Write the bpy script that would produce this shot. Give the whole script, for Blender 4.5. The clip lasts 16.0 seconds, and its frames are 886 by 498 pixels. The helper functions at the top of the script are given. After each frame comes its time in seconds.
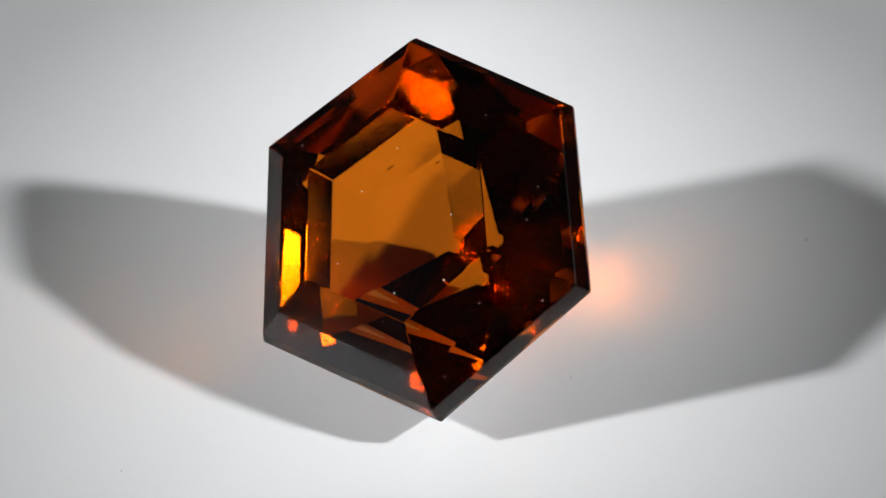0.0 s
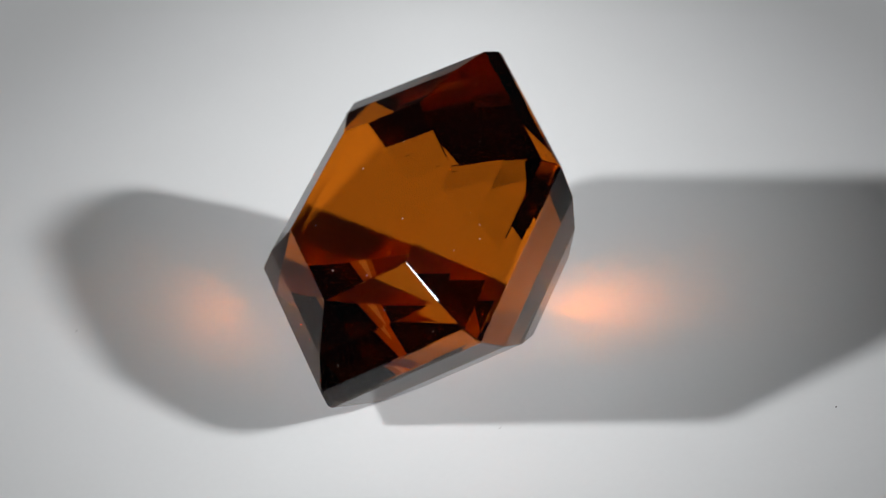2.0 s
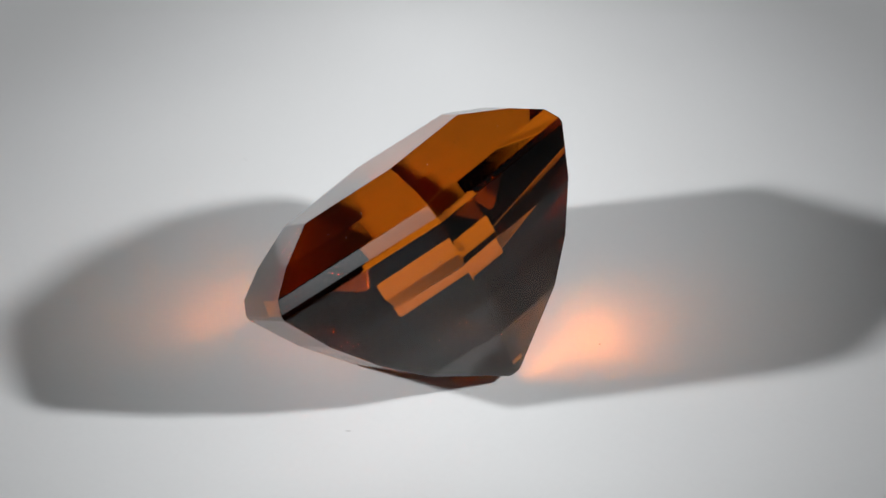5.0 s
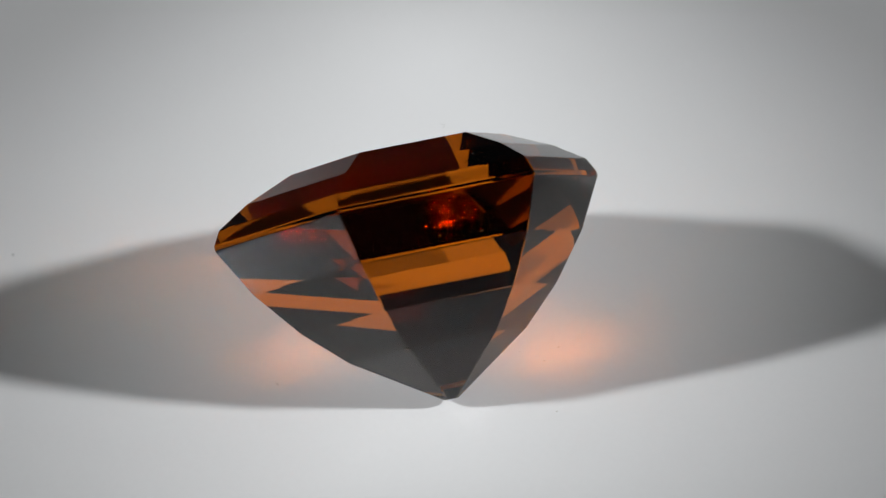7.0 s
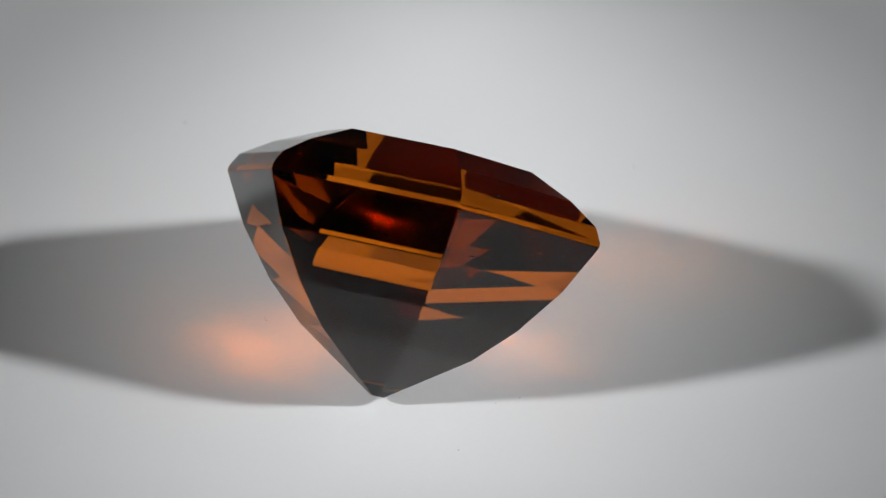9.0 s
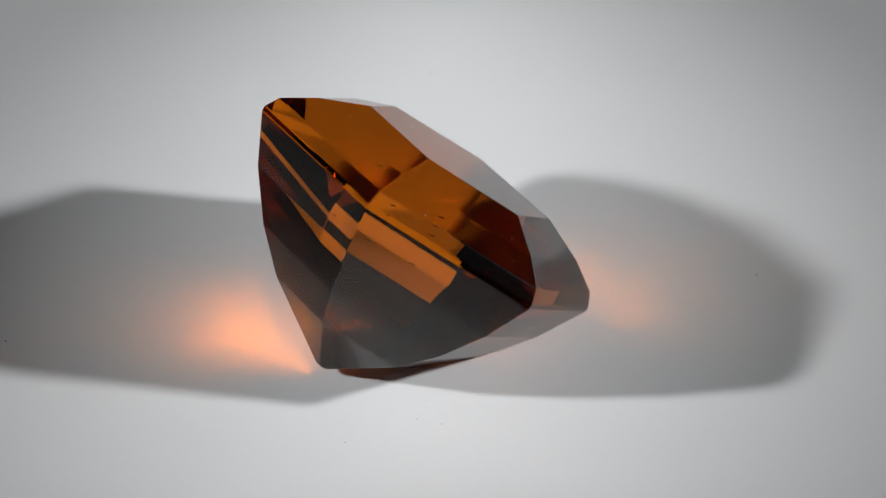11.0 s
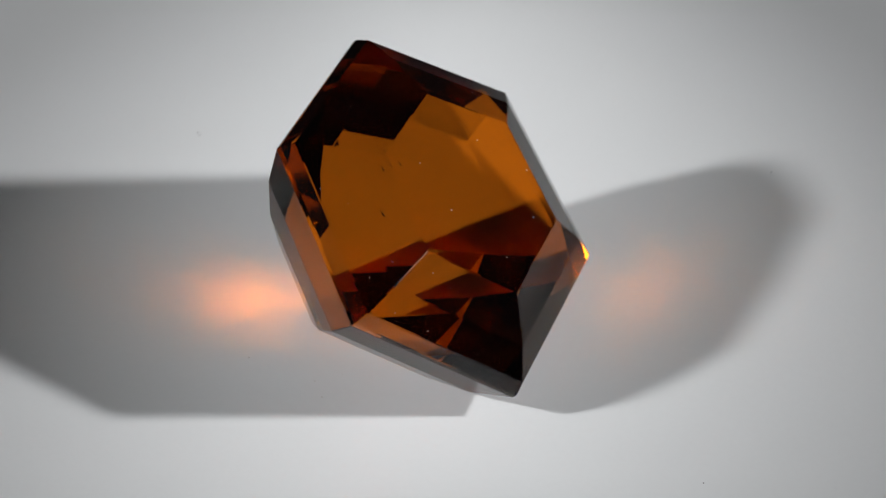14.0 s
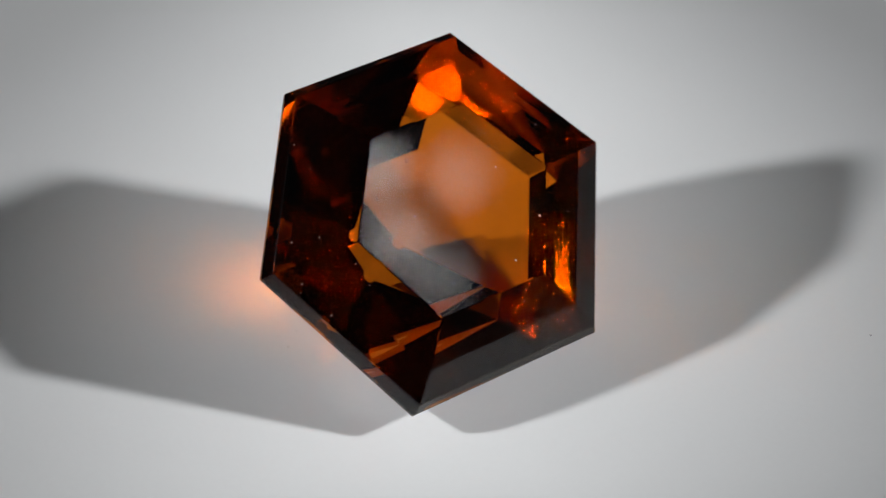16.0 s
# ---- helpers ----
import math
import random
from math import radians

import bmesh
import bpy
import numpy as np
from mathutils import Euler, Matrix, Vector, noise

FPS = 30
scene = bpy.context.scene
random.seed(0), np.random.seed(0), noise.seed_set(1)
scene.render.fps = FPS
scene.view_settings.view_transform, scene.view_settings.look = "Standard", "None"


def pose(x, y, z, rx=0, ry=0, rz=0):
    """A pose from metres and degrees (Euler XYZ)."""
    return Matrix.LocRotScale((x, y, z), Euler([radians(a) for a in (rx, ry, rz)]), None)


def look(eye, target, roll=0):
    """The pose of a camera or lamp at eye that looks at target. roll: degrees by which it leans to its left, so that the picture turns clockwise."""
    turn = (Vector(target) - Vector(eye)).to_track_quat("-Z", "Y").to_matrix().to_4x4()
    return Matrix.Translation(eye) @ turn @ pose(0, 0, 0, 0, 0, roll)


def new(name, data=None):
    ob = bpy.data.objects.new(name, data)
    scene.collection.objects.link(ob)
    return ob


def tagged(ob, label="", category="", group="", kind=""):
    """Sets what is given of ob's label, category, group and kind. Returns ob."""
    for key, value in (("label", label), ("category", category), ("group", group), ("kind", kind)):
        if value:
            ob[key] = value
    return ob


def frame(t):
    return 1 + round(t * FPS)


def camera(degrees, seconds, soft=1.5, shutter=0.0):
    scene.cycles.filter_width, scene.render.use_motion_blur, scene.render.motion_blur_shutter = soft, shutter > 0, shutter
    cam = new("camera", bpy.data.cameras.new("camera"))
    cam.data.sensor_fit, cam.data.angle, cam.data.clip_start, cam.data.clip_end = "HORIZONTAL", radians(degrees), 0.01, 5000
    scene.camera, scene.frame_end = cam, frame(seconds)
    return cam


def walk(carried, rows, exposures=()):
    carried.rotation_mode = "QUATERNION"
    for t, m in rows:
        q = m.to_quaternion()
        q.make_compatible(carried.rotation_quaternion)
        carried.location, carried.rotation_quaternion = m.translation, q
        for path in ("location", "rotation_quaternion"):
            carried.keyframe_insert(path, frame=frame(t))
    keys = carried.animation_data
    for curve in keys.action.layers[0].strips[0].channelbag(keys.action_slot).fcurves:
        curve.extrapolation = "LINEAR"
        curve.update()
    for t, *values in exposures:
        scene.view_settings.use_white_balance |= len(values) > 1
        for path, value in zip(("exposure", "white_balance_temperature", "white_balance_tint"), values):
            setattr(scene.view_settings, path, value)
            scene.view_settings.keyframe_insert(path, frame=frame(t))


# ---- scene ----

R = 0.010                      # the stone is 20 mm from corner to corner
FLOOR = 0.5635 * R              # height of the aiming point over the turntable

# camera: a fixed macro lens, looking down at the turntable
EPS = radians(38.72)
AIM = Vector((0.1109 * R, 0.0, FLOOR))
EYE = AIM - 18.0 * R * Vector((0, math.cos(EPS), -math.sin(EPS)))
cam = camera(14.211, 16.0, soft=1.3)
walk(cam, [(0.0, look(EYE, AIM, -1.43)), (16.0, look(EYE, AIM, -1.43))],
     exposures=[(0.0, 0.37), (1.0, 0.19), (2.0, 0.14), (3.0, 0.16), (5.5, 0.09), (8.0, -0.05), (12.5, -0.03), (16.0, 0.0)])
cam.data.dof.use_dof = True
cam.data.dof.focus_distance = 17.6 * R
cam.data.dof.aperture_fstop = 60.0

scene.cycles.blur_glossy, scene.cycles.sample_clamp_indirect = 0.28, 40.0   # keeps the light thrown through the stone crisp

# ---- light: a dim studio with a lamp on each side ----
world = bpy.data.worlds.new("world")
scene.world = world
world.use_nodes = True
world.node_tree.nodes["Background"].inputs[0].default_value = (0.97, 0.98, 1.0, 1)
world.node_tree.nodes["Background"].inputs[1].default_value = 0.012

LAMP_ELEV, LAMP_AZIM, LAMP_DIST = radians(32.5), radians(16), 0.25


def beam(name, eye, target, watts, radius, spread, blend, stretch):
    """A lamp with a soft-edged beam; stretch widens the beam sideways."""
    data = bpy.data.lights.new(name, "SPOT")
    data.energy, data.shadow_soft_size = watts, radius
    data.spot_size, data.spot_blend = radians(spread), blend
    data.color = (0.965, 0.985, 1.0)
    lamp = new(name, data)
    lamp.matrix_world = look(eye, target) @ Matrix.Diagonal((stretch, 1.0, 1.0, 1.0))


def side_lamp(side, watts):
    """A lamp with a lens, its beam crossing over the stone to the far side."""
    way = Vector((side * math.cos(LAMP_ELEV) * math.cos(LAMP_AZIM), -math.cos(LAMP_ELEV) * math.sin(LAMP_AZIM), math.sin(LAMP_ELEV)))
    centre = way * LAMP_DIST + Vector((0, 0, 0.008))
    aim = Vector((0.0006 - side * 0.0172, 0.0080 + side * 0.0010, 0))
    beam("side_lamp", centre, aim, watts, 0.0088, 9.15, 0.22, 1.75)


# where the two beams overlap they make the bright pool round the stone
side_lamp(1, 2.34)
side_lamp(-1, 2.08)


def dim_bulb(place, watts):
    """A small dim bulb, seen as a pale spot in the table facet."""
    data = bpy.data.lights.new("dim_bulb", "POINT")
    data.energy, data.shadow_soft_size = watts, 0.0055
    data.color = (0.97, 0.98, 1.0)
    new("dim_bulb", data).location = place


for x, y, z, watts in ((-0.3824, 0.0084, 0.2535, 0.0040), (-0.3705, -0.0007, 0.2655, 0.0045), (-0.3786, -0.0043, 0.2551, 0.0025)):
    dim_bulb((x, y, z), watts * 1.6)
    dim_bulb((-x, y - 0.010, z + 0.008), watts * 1.3)
for x, y, z, watts in ((0.2907, -0.1254, 0.3314, 0.0035), (0.3024, -0.1209, 0.3244, 0.0018), (0.2945, -0.1343, 0.3238, 0.0030), (0.3012, -0.1372, 0.3167, 0.0018)):
    dim_bulb((x, y, z), watts * 1.6)


# ---- materials ----
def material(name):
    m = bpy.data.materials.new(name)
    m.use_nodes = True
    nt = m.node_tree
    return m, nt, nt.nodes["Principled BSDF"], nt.nodes["Material Output"]


def mottled(name, colour, spread, rough, scale, bump=0.0, fine=None):
    """A plain surface with large stains and a fine grain."""
    m, nt, bsdf, _ = material(name)
    coord = nt.nodes.new("ShaderNodeTexCoord")
    big, small = nt.nodes.new("ShaderNodeTexNoise"), nt.nodes.new("ShaderNodeTexNoise")
    big.inputs["Scale"].default_value, small.inputs["Scale"].default_value = scale, fine or scale * 20
    big.inputs["Detail"].default_value = small.inputs["Detail"].default_value = 3
    add = nt.nodes.new("ShaderNodeMath")
    add.operation = "MULTIPLY_ADD"
    add.inputs[1].default_value = 0.35
    ramp = nt.nodes.new("ShaderNodeMapRange")
    ramp.inputs["From Min"].default_value, ramp.inputs["From Max"].default_value = 0.4, 1.0
    ramp.inputs["To Min"].default_value, ramp.inputs["To Max"].default_value = 1 - spread, 1 + spread
    mix = nt.nodes.new("ShaderNodeVectorMath")
    mix.operation = "SCALE"
    mix.inputs[0].default_value = colour
    for n in (big, small):
        nt.links.new(coord.outputs["Object"], n.inputs["Vector"])
    nt.links.new(small.outputs["Fac"], add.inputs[0])
    nt.links.new(big.outputs["Fac"], add.inputs[2])
    nt.links.new(add.outputs[0], ramp.inputs["Value"])
    nt.links.new(ramp.outputs[0], mix.inputs["Scale"])
    nt.links.new(mix.outputs[0], bsdf.inputs["Base Color"])
    bsdf.inputs["Roughness"].default_value = rough
    if bump:
        b = nt.nodes.new("ShaderNodeBump")
        b.inputs["Strength"].default_value, b.inputs["Distance"].default_value = bump, 0.0001
        nt.links.new(small.outputs["Fac"], b.inputs["Height"])
        nt.links.new(b.outputs[0], bsdf.inputs["Normal"])
    return m


WHITE = mottled("white_acrylic", (0.80, 0.80, 0.80), 0.025, 0.22, 60, 0.03, 2500)
WHITE.node_tree.nodes["Principled BSDF"].inputs["Specular IOR Level"].default_value = 0.85
TABLE = mottled("white_laminate", (0.70, 0.70, 0.69), 0.04, 0.5, 12, 0.05, 600)
DARK = mottled("dark_fleck", (0.02, 0.012, 0.008), 0.2, 0.8, 900)
DUST = mottled("pale_dust", (0.6, 0.58, 0.55), 0.1, 0.9, 900)


def gemstone(name, rough):
    """Brown-orange quartz: clear facets, the body colour taken up along the light's way inside."""
    m, nt, bsdf, out = material(name)
    nt.nodes.remove(bsdf)
    refr, gloss = nt.nodes.new("ShaderNodeBsdfRefraction"), nt.nodes.new("ShaderNodeBsdfGlossy")
    refr.inputs["IOR"].default_value = 1.56
    refr.inputs["Roughness"].default_value, gloss.inputs["Roughness"].default_value = 0.0, rough
    refr.inputs["Color"].default_value = (0.935, 0.665, 0.28, 1)
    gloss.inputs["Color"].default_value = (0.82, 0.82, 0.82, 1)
    fres, mix = nt.nodes.new("ShaderNodeFresnel"), nt.nodes.new("ShaderNodeMixShader")
    fres.inputs["IOR"].default_value = 1.56
    nt.links.new(fres.outputs[0], mix.inputs[0])
    nt.links.new(refr.outputs[0], mix.inputs[1])
    nt.links.new(gloss.outputs[0], mix.inputs[2])
    nt.links.new(mix.outputs[0], out.inputs["Surface"])
    return m


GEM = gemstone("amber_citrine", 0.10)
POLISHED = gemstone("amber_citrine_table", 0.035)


def body_colour():
    """The brown-orange body of the stone: light is tinted each time it goes through."""
    m, nt, bsdf, out = material("amber_body")
    nt.nodes.remove(bsdf)
    clear = nt.nodes.new("ShaderNodeBsdfTransparent")
    clear.inputs["Color"].default_value = (0.832, 0.57, 0.26, 1)
    nt.links.new(clear.outputs[0], out.inputs["Surface"])
    return m


BODY = body_colour()


# ---- helpers for meshes ----
def mesh_of(name, bm, mat):
    data = bpy.data.meshes.new(name)
    bm.to_mesh(data)
    bm.free()
    data.materials.append(mat)
    return data


def part(name, bm, mat, parent, label=""):
    ob = new(name, mesh_of(name, bm, mat))
    ob.parent = parent
    return tagged(ob, label) if label else ob


def slab(x0, x1, y0, y1, z0, z1):
    bm = bmesh.new()
    bmesh.ops.create_cube(bm, size=1)
    for v in bm.verts:
        v.co = Vector(((x0, x1)[v.co.x > 0], (y0, y1)[v.co.y > 0], (z0, z1)[v.co.z > 0]))
    return bm


def turned(profile, steps=96):
    """A closed solid turned round the z axis from (radius, height) pairs."""
    bm = bmesh.new()
    rings = [[bm.verts.new((r * math.cos(a), r * math.sin(a), z)) for a in (2 * math.pi * k / steps for k in range(steps))] for r, z in profile]
    for a, b in zip(rings, rings[1:]):
        for k in range(steps):
            bm.faces.new((a[k], a[(k + 1) % steps], b[(k + 1) % steps], b[k]))
    bm.faces.new(rings[0][::-1])
    bm.faces.new(rings[-1])
    bmesh.ops.recalc_face_normals(bm, faces=bm.faces)
    return bm


# ---- the setting ----
TOP = -0.030
tabletop = new("tabletop", mesh_of("tabletop", slab(-0.30, 0.30, -0.35, 0.25, TOP - 0.02, TOP), TABLE))
tagged(tabletop, "plain white laminate tabletop under the turntable", "table", kind="structure")

# ---- the turntable ----
turntable = new("turntable")
tagged(turntable, "round white acrylic photo turntable, slowly turning", "turntable")
part("platter", turned([(0.085, -0.006), (0.0896, -0.0056), (0.090, -0.0050), (0.090, -0.0010), (0.0896, -0.0003), (0.089, 0.0)]), WHITE, turntable, "glossy white round platter")
part("base", turned([(0.070, TOP), (0.072, TOP + 0.001), (0.072, -0.010), (0.068, -0.0075), (0.030, -0.0062), (0.030, -0.006)]), WHITE, turntable, "white drum base")

# ---- the stone ----
BETA, GAM = radians(43.75), radians(29.71)
SEAT = Matrix.Translation((0.0807 * R, 0.0259 * R, 0.2161 * R + FLOOR)) @ Matrix.Rotation(BETA, 4, "Y") @ Matrix.Rotation(GAM, 4, "Z") @ Matrix.Scale(R, 4)
CORNERS = [(k * math.pi / 3 + turn, 1 + more) for k, (turn, more) in enumerate((
    (0.0893, 0.0123), (0.0604, 0.0311), (-0.0174, 0.0063), (-0.0441, -0.0155), (-0.0661, -0.0293), (-0.0221, -0.0052)))]
# rings of the cut, from the table down to the culet: radius, height
CUT = ((0.5540, 0.2749), (0.8011, 0.1683), (0.960, 0.068), (1.0, -0.005), (1.0, -0.032), (0.860, -0.2818), (0.670, -0.5186), (0.463, -0.7115), (0.036, -0.987))


def cut_stone():
    bm = bmesh.new()
    rings = [[bm.verts.new((r * k * math.cos(a), r * k * math.sin(a), z)) for a, k in CORNERS] for r, z in CUT]
    for a, b in zip(rings, rings[1:]):
        for k in range(6):
            bm.faces.new((a[k], b[k], b[(k + 1) % 6], a[(k + 1) % 6]))
    bm.faces.new(rings[0])
    bm.faces.new(rings[-1][::-1])
    bmesh.ops.recalc_face_normals(bm, faces=bm.faces)
    bmesh.ops.bevel(bm, geom=bm.edges[:], offset=0.0035, segments=1, affect="EDGES", clamp_overlap=True)
    return bm


def piece_of_stone(keep):
    """The faces of the cut stone whose middle lies within the given heights."""
    bm = cut_stone()
    gone = [f for f in bm.faces if not keep(f.calc_center_median().z)]
    bmesh.ops.delete(bm, geom=gone, context="FACES")
    bmesh.ops.transform(bm, matrix=SEAT, verts=bm.verts[:])
    return bm


gemstone_thing = new("gemstone")
tagged(gemstone_thing, "hexagonal step-cut amber brown citrine lying on a pavilion facet", "gemstone")
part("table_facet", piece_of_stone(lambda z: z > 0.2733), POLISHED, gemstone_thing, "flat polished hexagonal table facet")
heights = [0.2733] + [z for r, z in CUT[1:8]] + [-0.9855, -2.0]
names = ["crown_tier", "crown_tier", "crown_tier", "girdle", "pavilion_tier", "pavilion_tier", "pavilion_tier", "pavilion_tier", "culet"]
for name, top, low in zip(names, heights, heights[1:]):
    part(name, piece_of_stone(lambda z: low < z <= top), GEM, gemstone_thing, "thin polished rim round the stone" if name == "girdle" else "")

core = cut_stone()
bmesh.ops.transform(core, matrix=SEAT @ Matrix.Translation((0, 0, -0.25)) @ Matrix.Scale(0.994, 4) @ Matrix.Translation((0, 0, 0.25)), verts=core.verts[:])
part("body", core, BODY, gemstone_thing, "amber brown coloured body inside the facets")


# ---- flaws in the stone, and dust ----
def splinter(length, width, m):
    """A thin pointed six-sided splinter along x."""
    bm = bmesh.new()
    bmesh.ops.create_cone(bm, cap_ends=True, segments=6, radius1=width, radius2=width * 0.3, depth=length)
    bmesh.ops.transform(bm, matrix=m @ Matrix.Rotation(radians(90), 4, "Y"), verts=bm.verts[:])
    return bm


def fleck(size, m, seed):
    """A crumb of dust, uneven and flattened."""
    rng = random.Random(seed)
    bm = bmesh.new()
    bmesh.ops.create_icosphere(bm, subdivisions=1, radius=size)
    for v in bm.verts:
        v.co = v.co * rng.uniform(0.6, 1.4)
        v.co.z = max(v.co.z, -0.2 * size) * 0.5
    bmesh.ops.transform(bm, matrix=m, verts=bm.verts[:])
    return bm


for x, y, z, length, turn in ((-0.311, -0.10, -0.12, 0.040, 120), (-0.30, 0.16, -0.13, 0.030, 118), (0.0, -0.451, -0.06, 0.012, 20)):
    part("inclusion", splinter(length, 0.0045, SEAT @ pose(x, y, z, 0, 15, turn)), DARK, gemstone_thing, "tiny dark needle inside the stone")
for k, (x, y, size) in enumerate(((0.402, 0.004, 0.0045), (0.374, 0.275, 0.005), (-0.14, -0.153, 0.004), (0.21, -0.30, 0.004), (0.05, 0.33, 0.004), (-0.33, 0.05, 0.003))):
    part("dust_speck", fleck(size, SEAT @ pose(x, y, 0.2756), k), DUST, gemstone_thing, "pale dust speck on the table facet")


def on_facet(tier, side, u, v):
    """A pose lying on a facet: u runs along it, v from its upper to its lower edge."""
    (r0, z0), (r1, z1) = CUT[tier], CUT[tier + 1]
    ends = [Vector((k * math.cos(a), k * math.sin(a), 0)) for a, k in (CORNERS[side], CORNERS[(side + 1) % 6])]
    upper, lower = [[p * r + Vector((0, 0, z)) for p in ends] for r, z in ((r0, z0), (r1, z1))]
    along, down = upper[1] - upper[0], lower[0] - upper[0]
    out = down.cross(along).normalized()
    spot = upper[0].lerp(upper[1], u).lerp(lower[0].lerp(lower[1], u), v) + out * 0.0008
    return Matrix.Translation(spot) @ out.to_track_quat("Z", "Y").to_matrix().to_4x4()


rng = random.Random(5)
for side, count in ((0, 3), (1, 4), (2, 3), (3, 5), (4, 6), (5, 7)):
    for k in range(count):
        spot = on_facet(1 if k % 3 else 0, side, rng.uniform(0.12, 0.88), rng.uniform(0.15, 0.9))
        part("dust_speck", fleck(rng.uniform(0.0015, 0.0030), SEAT @ spot, 40 + 10 * side + k), DUST, gemstone_thing, "pale dust speck on a crown facet")
part("hair", splinter(0.0003, 0.000012, pose(-0.15 * R, 0.82 * R, 0.00004, 0, 0, 35)), DARK, turntable, "tiny dark fibre lying on the platter")
for k, (x, y, size) in enumerate(((-0.78, -0.47, 0.00005), (-0.31, -0.63, 0.00006), (-0.39, -0.53, 0.00005), (-0.28, -0.43, 0.00004), (1.3, 1.9, 0.00005), (-1.8, 1.2, 0.00005), (1.7, -0.6, 0.00004))):
    part("dust_speck", fleck(size, pose(x * R, y * R, 0.00001), 20 + k), DARK if k > 3 else DUST, turntable, "tiny dust speck on the platter")


def motions():
    rows = [(t / 2, pose(0, 0, 0, 0, 0, 232.72 - 18.17 * t / 2)) for t in range(33)]
    walk(gemstone_thing, rows)
    walk(turntable, rows)


motions()
